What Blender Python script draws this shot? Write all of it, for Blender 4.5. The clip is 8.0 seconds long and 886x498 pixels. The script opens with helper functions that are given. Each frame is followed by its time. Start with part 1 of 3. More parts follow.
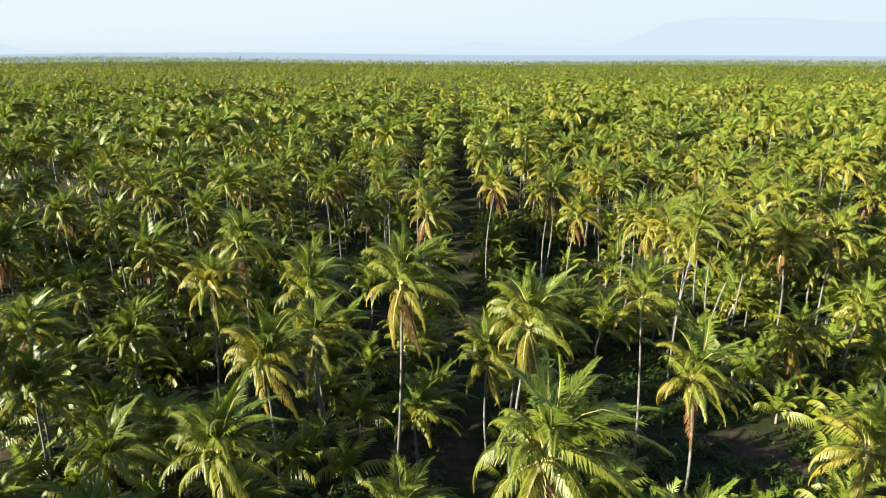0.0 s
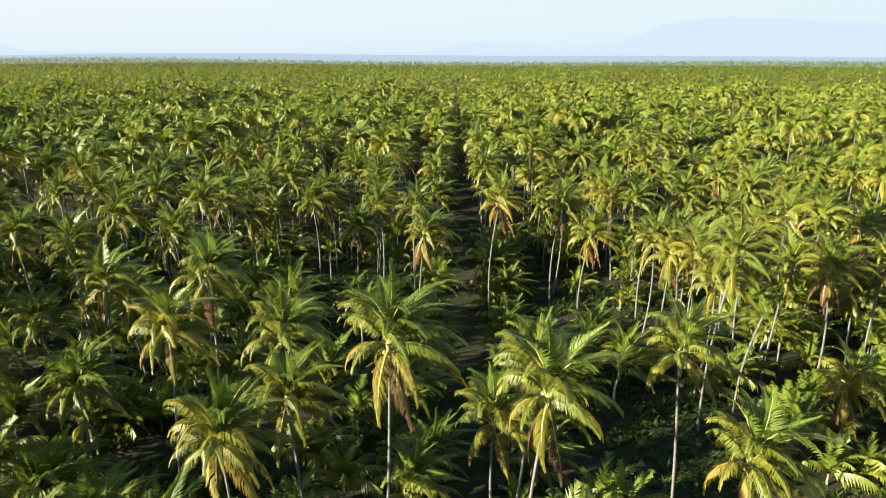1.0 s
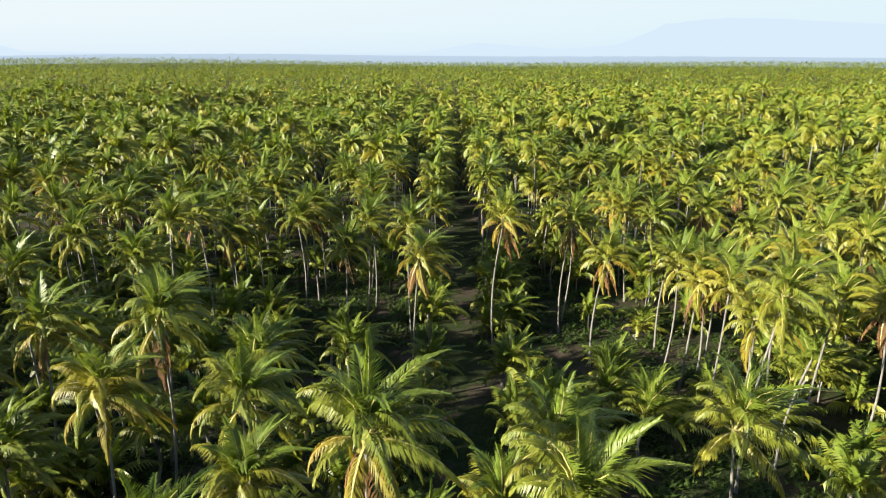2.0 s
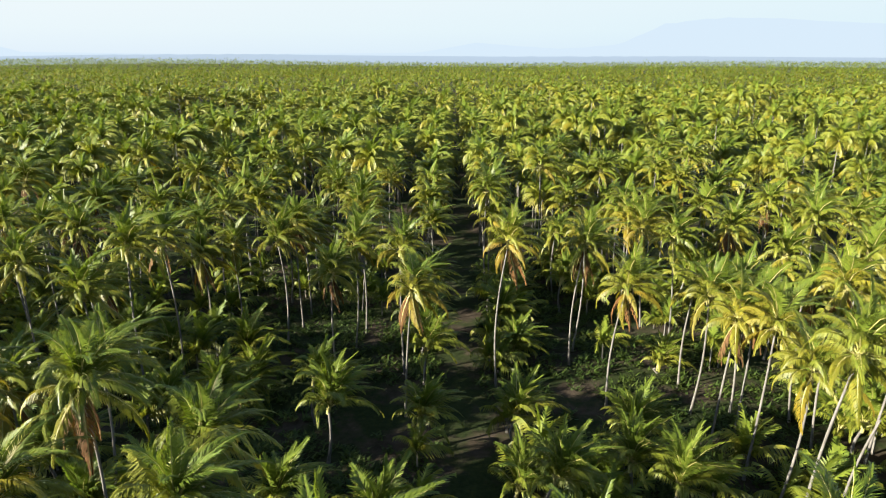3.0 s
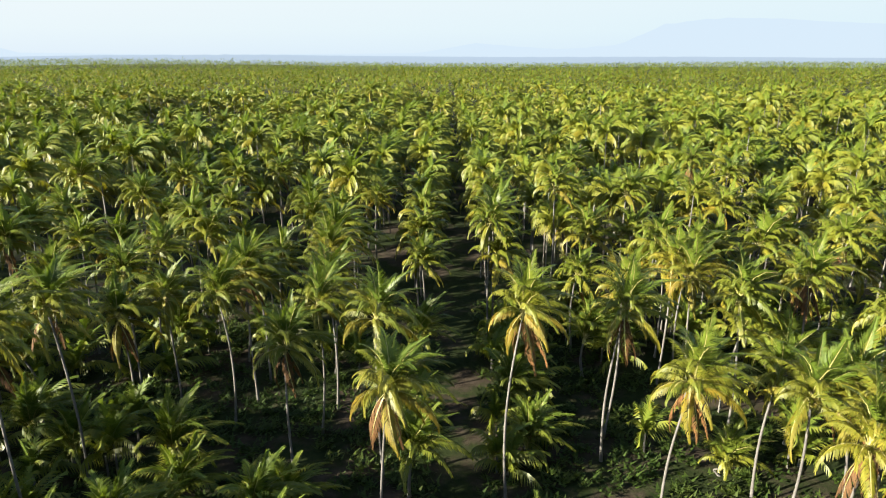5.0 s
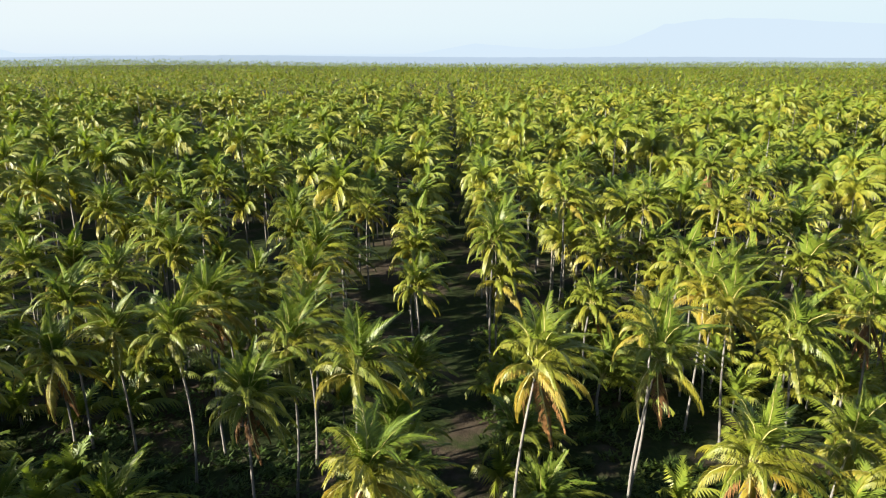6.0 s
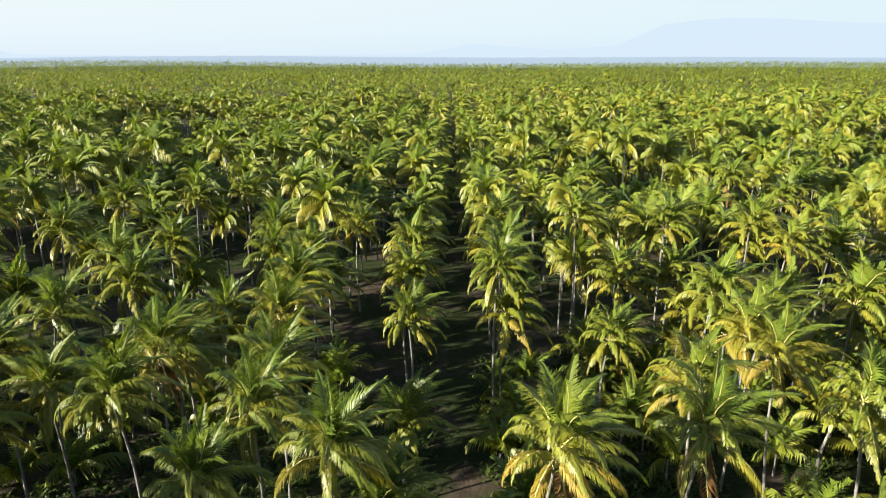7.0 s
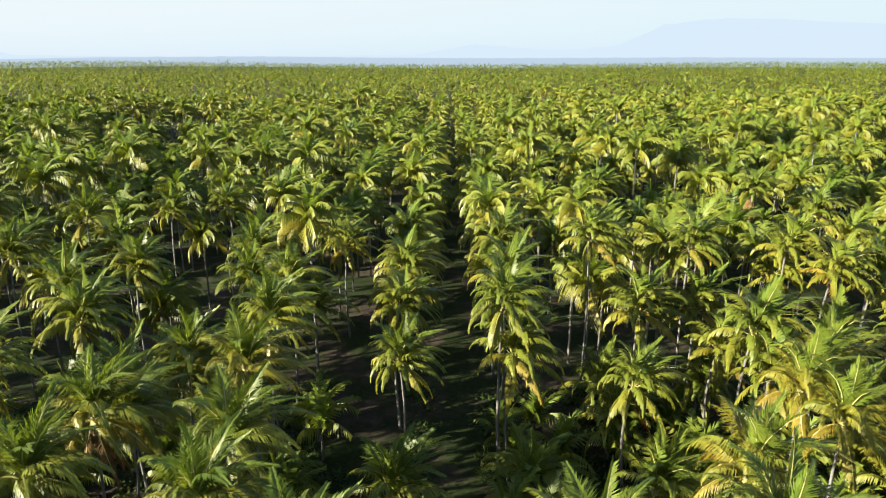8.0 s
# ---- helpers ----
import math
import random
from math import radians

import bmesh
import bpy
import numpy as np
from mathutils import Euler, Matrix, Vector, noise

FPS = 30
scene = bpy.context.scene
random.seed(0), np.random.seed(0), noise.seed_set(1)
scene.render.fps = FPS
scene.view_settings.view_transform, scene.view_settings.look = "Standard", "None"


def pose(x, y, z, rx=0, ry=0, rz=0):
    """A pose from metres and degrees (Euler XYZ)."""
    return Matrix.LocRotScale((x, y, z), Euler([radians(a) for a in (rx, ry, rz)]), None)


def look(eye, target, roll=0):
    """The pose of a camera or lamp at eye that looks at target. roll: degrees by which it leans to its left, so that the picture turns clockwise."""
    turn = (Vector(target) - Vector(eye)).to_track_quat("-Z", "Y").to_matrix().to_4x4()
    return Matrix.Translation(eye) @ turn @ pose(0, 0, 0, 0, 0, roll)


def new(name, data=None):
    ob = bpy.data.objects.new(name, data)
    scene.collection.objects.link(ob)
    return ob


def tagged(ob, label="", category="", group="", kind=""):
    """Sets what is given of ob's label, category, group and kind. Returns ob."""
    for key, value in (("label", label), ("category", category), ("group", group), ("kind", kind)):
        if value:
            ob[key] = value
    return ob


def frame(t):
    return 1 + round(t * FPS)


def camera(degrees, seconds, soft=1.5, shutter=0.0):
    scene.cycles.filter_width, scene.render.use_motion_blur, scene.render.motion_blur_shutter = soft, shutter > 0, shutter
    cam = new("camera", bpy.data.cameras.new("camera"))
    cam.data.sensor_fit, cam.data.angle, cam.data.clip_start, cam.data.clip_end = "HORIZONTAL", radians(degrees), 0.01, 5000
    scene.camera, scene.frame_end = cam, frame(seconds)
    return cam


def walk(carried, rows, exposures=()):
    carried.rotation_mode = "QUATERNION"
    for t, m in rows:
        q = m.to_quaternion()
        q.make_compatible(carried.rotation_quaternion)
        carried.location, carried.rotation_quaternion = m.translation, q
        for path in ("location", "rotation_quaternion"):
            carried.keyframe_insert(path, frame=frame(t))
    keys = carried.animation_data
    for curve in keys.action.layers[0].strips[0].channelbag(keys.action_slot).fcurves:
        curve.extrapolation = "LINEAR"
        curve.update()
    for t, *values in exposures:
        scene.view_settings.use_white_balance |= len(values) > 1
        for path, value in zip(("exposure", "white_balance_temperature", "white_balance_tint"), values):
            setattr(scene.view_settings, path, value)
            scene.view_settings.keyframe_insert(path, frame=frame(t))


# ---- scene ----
cam = camera(68.6, 8.0, 1.1)
ROWS = [
    (0, 0.039, -0.272, 34.059, 73.395, -0.064, 0.022),
    (0.5, 0.074, 4.265, 34.137, 73.436, -0.073, 0.004),
    (1, 0.148, 8.743, 34.253, 73.452, -0.071, -0.016),
    (1.5, 0.274, 13.239, 34.358, 73.478, -0.077, -0.011),
    (3, 0.657, 27.176, 34.318, 73.514, -0.017, -0.136),
    (3.5, 0.829, 31.899, 34.288, 73.521, 0.006, -0.162),
    (4, 0.977, 36.704, 34.241, 73.537, -0.006, -0.176),
    (4.5, 1.165, 41.391, 34.223, 73.543, -0.009, -0.196),
    (6, 1.716, 55.549, 34.022, 73.588, 0.045, -0.270),
    (6.5, 1.854, 60.039, 33.980, 73.600, 0.088, -0.299),
    (7, 2.027, 64.483, 33.989, 73.618, 0.126, -0.329),
    (7.5, 2.205, 68.745, 33.978, 73.647, 0.143, -0.346),
    (8, 2.338, 72.867, 33.993, 73.666, 0.151, -0.350),
]
walk(cam, [(t, pose(x, y, z, rx, roll, rz)) for t, x, y, z, rx, roll, rz in ROWS])

# ---- light ----
SUN_ELEVATION, SUN_SIDE = 18.0, -113.0     # degrees; the side is counted clockwise from straight ahead (+y)
world = bpy.data.worlds.new("sky")
world.use_nodes = True
scene.world = world
sky = world.node_tree.nodes.new("ShaderNodeTexSky")
sky.sky_type, sky.sun_disc = "NISHITA", False
sky.sun_elevation, sky.sun_rotation = radians(SUN_ELEVATION), radians(SUN_SIDE)
sky.air_density, sky.dust_density, sky.ozone_density = 1.0, 0.6, 1.0
back = world.node_tree.nodes["Background"]
back.inputs["Strength"].default_value = 0.06
world.node_tree.links.new(sky.outputs["Color"], back.inputs["Color"])
sun = new("sun", bpy.data.lights.new("sun", "SUN"))
sun.data.energy, sun.data.angle, sun.data.color = 5.5, radians(0.6), (1.0, 0.93, 0.78)
sun.matrix_world = look(
    (300 * math.sin(radians(SUN_SIDE)), 300 * math.cos(radians(SUN_SIDE)), 300 * math.tan(radians(SUN_ELEVATION))), (0, 0, 0))
scene.view_settings.exposure = 2.35


# ---- materials ----
def nodes_of(name):
    mat = bpy.data.materials.new(name)
    mat.use_nodes = True
    tree = mat.node_tree
    return mat, tree, tree.nodes["Principled BSDF"], tree.nodes["Material Output"]


def ramp_node(tree, fac, stops):
    ramp = tree.nodes.new("ShaderNodeValToRGB")
    while len(ramp.color_ramp.elements) < len(stops):
        ramp.color_ramp.elements.new(0.5)
    for element, (at, colour) in zip(ramp.color_ramp.elements, stops):
        element.position, element.color = at, (*colour, 1)
    tree.links.new(fac, ramp.inputs["Fac"])
    return ramp.outputs["Color"]


def noise_node(tree, scale, detail=4.0, coords="Object", rough=0.6):
    place = tree.nodes.new("ShaderNodeTexCoord")
    tex = tree.nodes.new("ShaderNodeTexNoise")
    tex.inputs["Scale"].default_value, tex.inputs["Detail"].default_value = scale, detail
    tex.inputs["Roughness"].default_value = rough
    tree.links.new(place.outputs[coords], tex.inputs["Vector"])
    return tex.outputs["Fac"]


def mixed(tree, fac, a, b, blend="MIX"):
    mix = tree.nodes.new("ShaderNodeMix")
    mix.data_type, mix.blend_type = "RGBA", blend
    for value, socket in ((fac, mix.inputs[0]), (a, mix.inputs[6]), (b, mix.inputs[7])):
        if isinstance(value, (int, float)):
            socket.default_value = value
        elif isinstance(value, tuple):
            socket.default_value = (*value, 1)
        else:
            tree.links.new(value, socket)
    return mix.outputs[2]


def summed(tree, a, b, op="ADD"):
    node = tree.nodes.new("ShaderNodeMath")
    node.operation = op
    for value, socket in ((a, node.inputs[0]), (b, node.inputs[1])):
        if isinstance(value, (int, float)):
            socket.default_value = value
        else:
            tree.links.new(value, socket)
    return node.outputs[0]


def leaf_material(name, low, mid, high, gloss=0.45, through_light=0.35):
    """Palm leaf: colour varies by frond and by leaflet, a waxy gloss, and light through the blade."""
    mat, tree, shader, out = nodes_of(name)
    frond_random = tree.nodes.new("ShaderNodeObjectInfo").outputs["Random"]
    leaflet_random = tree.nodes.new("ShaderNodeNewGeometry").outputs["Random Per Island"]
    where = tree.nodes.new("ShaderNodeNewGeometry").outputs["Position"]
    patch = tree.nodes.new("ShaderNodeTexNoise")
    patch.inputs["Scale"].default_value, patch.inputs["Detail"].default_value = 0.14, 1.0
    tree.links.new(where, patch.inputs["Vector"])
    tree_tint = ramp_node(tree, patch.outputs["Fac"], ((0.3, (0, 0, 0)), (0.7, (1, 1, 1))))
    own = summed(tree, summed(tree, frond_random, 0.12, "MULTIPLY"), summed(tree, leaflet_random, 0.38, "MULTIPLY"))
    spread = summed(tree, own, summed(tree, tree_tint, 0.5, "MULTIPLY"))
    colour = ramp_node(tree, spread, ((0.1, low), (0.5, mid), (0.9, high)))
    blotch = ramp_node(tree, noise_node(tree, 2.5), ((0.35, (0.78, 0.8, 0.75)), (0.65, (1.1, 1.06, 1.0))))
    colour = mixed(tree, 1.0, colour, blotch, "MULTIPLY")
    tree.links.new(colour, shader.inputs["Base Color"])
    shader.inputs["Roughness"].default_value = gloss
    shader.inputs["Specular IOR Level"].default_value = 0.28
    lucent = tree.nodes.new("ShaderNodeBsdfTranslucent")
    tree.links.new(mixed(tree, 1.0, colour, (1.25, 1.25, 0.7), "MULTIPLY"), lucent.inputs["Color"])
    both = tree.nodes.new("ShaderNodeMixShader")
    both.inputs[0].default_value = through_light
    tree.links.new(shader.outputs[0], both.inputs[1])
    tree.links.new(lucent.outputs[0], both.inputs[2])
    tree.links.new(both.outputs[0], out.inputs["Surface"])
    return mat


def rough_material(name, stops, scale, bump=0.3, fine=None, roughness=0.9, coords="Object"):
    mat, tree, shader, out = nodes_of(name)
    big = noise_node(tree, scale, 6.0, coords)
    small = noise_node(tree, fine or scale * 14, 5.0, coords)
    colour = mixed(tree, 0.35, ramp_node(tree, big, stops), ramp_node(tree, small, stops))
    tree.links.new(colour, shader.inputs["Base Color"])
    shader.inputs["Roughness"].default_value = roughness
    shader.inputs["Specular IOR Level"].default_value = 0.25
    relief = tree.nodes.new("ShaderNodeBump")
    relief.inputs["Strength"].default_value, relief.inputs["Distance"].default_value = bump, 0.05
    tree.links.new(small, relief.inputs["Height"])
    tree.links.new(relief.outputs[0], shader.inputs["Normal"])
    return mat


YOUNG = leaf_material("young_leaf", (0.063, 0.1, 0.013), (0.094, 0.13, 0.016), (0.13, 0.16, 0.02))
GREEN = leaf_material("green_leaf", (0.08, 0.107, 0.012), (0.12, 0.14, 0.016), (0.175, 0.172, 0.02))
OLIVE = leaf_material("ripe_leaf", (0.106, 0.121, 0.013), (0.15, 0.148, 0.016), (0.215, 0.18, 0.02))
GOLD = leaf_material("yellowed_leaf", (0.125, 0.118, 0.011), (0.165, 0.138, 0.013), (0.21, 0.142, 0.016), 0.6)
DEAD = leaf_material("dead_leaf", (0.06, 0.033, 0.014), (0.105, 0.053, 0.018), (0.165, 0.078, 0.022), 0.8, 0.2)
STALK = rough_material("frond_stalk", ((0.3, (0.2, 0.19, 0.05)), (0.7, (0.34, 0.3, 0.12))), 3.0, roughness=0.5)
BARK = rough_material("palm_bark", ((0.3, (0.055, 0.05, 0.044)), (0.7, (0.15, 0.14, 0.125))), 1.2, 0.6, 14.0)
NUT = rough_material("coconut_husk", ((0.3, (0.12, 0.13, 0.02)), (0.7, (0.26, 0.2, 0.06))), 4.0, roughness=0.5)
GRASS = leaf_material("weed_leaf", (0.022, 0.042, 0.006), (0.034, 0.06, 0.008), (0.055, 0.075, 0.012), 0.6)


def ground_material():
    mat, tree, shader, out = nodes_of("orchard_soil")
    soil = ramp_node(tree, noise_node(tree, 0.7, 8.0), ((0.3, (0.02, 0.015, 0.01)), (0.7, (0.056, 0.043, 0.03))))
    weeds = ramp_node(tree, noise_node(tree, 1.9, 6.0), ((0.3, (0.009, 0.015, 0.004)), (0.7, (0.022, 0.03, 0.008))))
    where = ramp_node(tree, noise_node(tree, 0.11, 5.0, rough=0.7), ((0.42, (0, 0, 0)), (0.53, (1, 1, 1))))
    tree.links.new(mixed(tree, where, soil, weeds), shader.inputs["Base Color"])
    shader.inputs["Roughness"].default_value = 0.95
    shader.inputs["Specular IOR Level"].default_value = 0.1
    relief = tree.nodes.new("ShaderNodeBump")
    relief.inputs["Strength"].default_value, relief.inputs["Distance"].default_value = 0.6, 0.12
    tree.links.new(noise_node(tree, 3.0, 8.0), relief.inputs["Height"])
    tree.links.new(relief.outputs[0], shader.inputs["Normal"])
    return mat


SOIL = ground_material()


# ---- mesh helpers ----
def mesh_of(name, verts, faces, materials, slots=None, smooth=False):
    data = bpy.data.meshes.new(name)
    data.from_pydata([tuple(v) for v in verts], [], [tuple(f) for f in faces])
    for mat in materials:
        data.materials.append(mat)
    if slots is not None:
        data.polygons.foreach_set("material_index", np.asarray(slots, dtype=np.int32))
    if smooth:
        data.polygons.foreach_set("use_smooth", np.ones(len(faces), dtype=bool))
    data.update()
    return data


def tris_mesh(name, verts, tris, materials, slots):
    """A large triangle mesh from arrays."""
    data = bpy.data.meshes.new(name)
    data.vertices.add(len(verts))
    data.vertices.foreach_set("co", np.asarray(verts, dtype=np.float32).ravel())
    data.loops.add(3 * len(tris))
    data.loops.foreach_set("vertex_index", np.asarray(tris, dtype=np.int32).ravel())
    data.polygons.add(len(tris))
    data.polygons.foreach_set("loop_start", np.arange(0, 3 * len(tris), 3, dtype=np.int32))
    for mat in materials:
        data.materials.append(mat)
    data.polygons.foreach_set("material_index", np.asarray(slots, dtype=np.int32))
    data.update(calc_edges=True)
    return data


def unit(v):
    return v / np.linalg.norm(v)


def spine(length, rise, fall, bends, steps):
    """Points and tangents of an arching stalk in the xz plane: it starts at `rise` degrees and ends at `fall`."""
    s = np.linspace(0, 1, steps + 1)
    angle = np.radians(rise + (fall - rise) * s ** bends)
    mid = (angle[1:] + angle[:-1]) / 2
    points = np.zeros((steps + 1, 3))
    points[1:, 0] = np.cumsum(np.cos(mid)) * length / steps
    points[1:, 2] = np.cumsum(np.sin(mid)) * length / steps
    return s, points, angle


BREEZE = 0.75     # metres by which the steady breeze carries the tip of a frond along +x


def frond_shape(rng, length, rise, fall, pairs, width, droop, vee, stalk_steps=8, bare=0.14, ragged=0.05, turn=0.0):
    """One pinnate frond: a tapering stalk with leaflets on both sides, blown as it hangs when turned by `turn` degrees.
    Returns verts, faces and the faces' slots (0 leaf, 1 stalk)."""
    s, points, angle = spine(length, rise, fall, rng.uniform(1.2, 1.6), 24)
    points[:, 1] += rng.uniform(-0.45, 0.45) * s ** 2
    blow = np.array([math.cos(radians(turn)), -math.sin(radians(turn)), 0.0])
    points += (BREEZE * s ** 1.7)[:, None] * (blow - np.array([0, 0, 0.15]))
    verts, faces, slots = [], [], []
    for i in range(stalk_steps + 1):
        at = i / stalk_steps
        p = np.array([np.interp(at, s, points[:, k]) for k in range(3)])
        a = np.interp(at, s, angle)
        up = np.array([-math.sin(a), 0, math.cos(a)])
        r = 0.045 * (1 - at) ** 0.9 + 0.006
        verts += [p + np.array([0, r, 0]), p - np.array([0, r, 0]), p - up * r * 1.1]
        if i:
            n = 3 * i
            for j in range(3):
                faces.append((n - 3 + j, n - 3 + (j + 1) % 3, n + (j + 1) % 3, n + j))
                slots.append(1)
    side_twist = rng.uniform(-0.3, 0.3)
    tear = rng.uniform(0.2, 0.95, 3)
    for i in range(pairs):
        for side in (-1, 1):
            at = bare + (1 - bare) * (i + rng.uniform(-0.2, 0.2) + 0.5) / pairs
            at = min(max(at, bare), 0.995)
            if rng.random() < ragged or (ragged > 0.01 and np.min(np.abs(tear - at)) < 0.006):
                continue
            p = np.array([np.interp(at, s, points[:, k]) for k in range(3)])
            a = np.interp(at, s, angle)
            along = np.array([math.cos(a), 0, math.sin(a)])
            up = np.array([-math.sin(a), 0, math.cos(a)])
            q = (at - bare) / (1 - bare)
            size = 1.16 * (0.5 + 0.5 * math.sin(math.pi * min(1, q * 1.1 + 0.14))) * (1 - 0.35 * q ** 4) * rng.uniform(0.84, 1.06) * length / 4.5
            splay = math.radians(50 - 32 * q + rng.uniform(-6, 6))
            lift = vee + side * side_twist + rng.uniform(-0.13, 0.13)
            out = side * np.array([0, 1, 0]) * math.cos(lift) + up * math.sin(lift)
            d = unit(math.cos(splay) * along + math.sin(splay) * out)
            d2 = unit(d + np.array([0.0, 0.0, -1.0]) * droop * rng.uniform(0.7, 1.3) + 0.4 * blow)
            across = unit(along - along.dot(d) * d) * width * 0.5
            middle, tip = p + d * size * 0.45, p + d * size * 0.45 + d2 * size * 0.55
            n = len(verts)
            verts += [p, middle + across, middle - across, tip]
            faces += [(n, n + 1, n + 2), (n + 2, n + 1, n + 3)]
            slots += [0, 0]
    return verts, faces, slots


# age classes of a frond, youngest first: start angle, end angle, droop of leaflets, V of leaflets
AGES = [
    (88, 52, 0.25, 0.45),
    (82, 8, 0.45, 0.22),
    (73, -28, 0.7, 0.0),
    (60, -56, 0.95, -0.2),
    (42, -72, 1.1, -0.4),
    (17, -81, 1.1, -0.5),
    (-18, -86, 0.9, -0.5),
    (-58, -88, 0.6, -0.5),
]
SKINS = [YOUNG, YOUNG, GREEN, GREEN, GREEN, OLIVE, OLIVE, DEAD]
COMPASS = 8     # directions for which fronds are built, so that all lean with the breeze


def frond_set(pairs, width, variants, stalk_steps, seed, ways=COMPASS):
    """Frond shapes by age class, by direction, each with some variants."""
    rng = np.random.default_rng(seed)
    sets = []
    for (rise, fall, droop, vee), skin in zip(AGES, SKINS):
        by_way = []
        for way in range(ways):
            by_way.append([(*frond_shape(
                rng, 4.7 if rise > 60 else 4.0, rise + rng.uniform(-6, 6), fall + rng.uniform(-12, 12), pairs, width, droop, vee,
                stalk_steps, ragged=0.25 if skin is DEAD else 0.05, turn=360 * way / ways), skin) for _ in range(variants)])
        sets.append(by_way)
    return sets


def frond_meshes(shapes):
    return [[[mesh_of("frond", v, f, [skin, STALK], sl) for v, f, sl, skin in row] for row in by_way] for by_way in shapes]


NEAR_FRONDS = frond_meshes(frond_set(74, 0.072, 2, 5, 11))
SMALL_FRONDS = frond_meshes(frond_set(46, 0.11, 1, 4, 13))
SIDE_FRONDS = frond_meshes(frond_set(46, 0.12, 1, 4, 17))
RIPER = {GREEN: OLIVE, OLIVE: GOLD}
RIPE_FRONDS = []
for by_way in NEAR_FRONDS:
    RIPE_FRONDS.append([])
    for row in by_way:
        RIPE_FRONDS[-1].append([data.copy() for data in row])
        for ripe in RIPE_FRONDS[-1][-1]:
            ripe.materials[0] = RIPER.get(ripe.materials[0], ripe.materials[0])


def by_turn(rows, turn):
    """The shapes built for the direction nearest to a turn."""
    return rows[round(turn / (360 / COMPASS)) % COMPASS]


def crown_plan(rng, fullness=1.0, dry=0.3, young=False):
    """The fronds of one crown: age class, turn in degrees, scale."""
    counts = [2, 5, 6, 6, 5, 4, 2, 0]
    if young:
        counts = [4, 7, 6, 4, 2, 0, 0, 0]
    plan, turn = [], rng.uniform(0, 360)
    for age, count in enumerate(counts):
        n = max(1, round(count * fullness + rng.uniform(-0.6, 0.6))) if count else 0
        if age == 7 and not young:
            n = int(rng.random() < dry) * int(rng.integers(2, 5))
        for _ in range(n):
            plan.append((age, turn + rng.uniform(-14, 14), rng.uniform(0.86, 1.08)))
            turn += 137.5
    return plan


def wind(x, y, z, amount):
    return Matrix.Translation((x, y, z)) @ Matrix.Rotation(radians(amount), 4, "Y")


def trunk_mesh(rng, height, lean, thick=0.125, rings=12, sides=7, name="trunk"):
    """A ringed, slightly bowed palm stem from the swollen foot to the crown."""
    verts, faces = [], []
    bow = rng.uniform(-0.5, 0.5, 2)
    for i in range(rings + 1):
        s = i / rings
        r = thick * (1.0 - 0.32 * s + 0.5 * max(0, 0.12 - s) / 0.12) * rng.uniform(0.96, 1.05)
        centre = np.array([lean[0] * s ** 1.5, lean[1] * s ** 1.5, height * s])
        centre[:2] += bow * math.sin(math.pi * s)
        for j in range(sides):
            a = 2 * math.pi * j / sides
            verts.append(centre + np.array([r * math.cos(a), r * math.sin(a), -0.15 if i == 0 else 0]))
        if i:
            for j in range(sides):
                k = (j + 1) % sides
                n = (i - 1) * sides
                faces.append((n + j, n + k, n + sides + k, n + sides + j))
    faces.append(tuple(rings * sides + j for j in range(sides)))
    return mesh_of(name, verts, faces, [BARK], smooth=True)


def ball(bm, centre, r, squash=1.25, u=7, v=5):
    made = bmesh.ops.create_uvsphere(bm, u_segments=u, v_segments=v, radius=r)
    bmesh.ops.scale(bm, vec=(1, 1, squash), verts=made["verts"])
    bmesh.ops.translate(bm, vec=centre, verts=made["verts"])


def nut_mesh(r, squash):
    bm = bmesh.new()
    ball(bm, (0, 0, 0), r, squash)
    data = bpy.data.meshes.new("coconut")
    bm.to_mesh(data)
    bm.free()
    data.materials.append(NUT)
    return data


def crown_heart(rng):
    """The fibrous sheath where the frond stalks meet, with the unopened spear."""
    bm = bmesh.new()
    made = bmesh.ops.create_cone(bm, cap_ends=True, segments=8, radius1=0.15, radius2=0.2, depth=0.7)
    bmesh.ops.translate(bm, vec=(0, 0, -0.25), verts=made["verts"])
    made = bmesh.ops.create_cone(bm, cap_ends=True, segments=8, radius1=0.2, radius2=0.07, depth=0.5)
    bmesh.ops.translate(bm, vec=(0, 0, 0.33), verts=made["verts"])
    data = bpy.data.meshes.new("sheath")
    bm.to_mesh(data)
    bm.free()
    data.materials.append(STALK)
    return data


_rng = np.random.default_rng(5)
NUTS = [nut_mesh(r, q) for r, q in ((0.12, 1.2), (0.14, 1.3), (0.1, 1.15))]
HEARTS = [crown_heart(_rng) for _ in range(2)]


def child(name, data, parent, m=None, label=""):
    ob = new(name, data)
    ob.parent = parent
    if m is not None:
        ob.matrix_local = m
    return tagged(ob, label)


CROWN_SKINS = [YOUNG, GREEN, OLIVE, DEAD, STALK, BARK, GOLD]
LABELS = {
    "tall": "tall coconut palm, green arching fronds on a slender grey trunk",
    "dry": "tall coconut palm with a skirt of hanging orange-brown dead fronds",
    "yellow": "coconut palm with yellowing outer fronds on a pale grey trunk",
    "young": "young coconut palm with upright green fronds on a short stem",
    "bare": "dead coconut palm, bare pale leaning trunk without a crown",
}


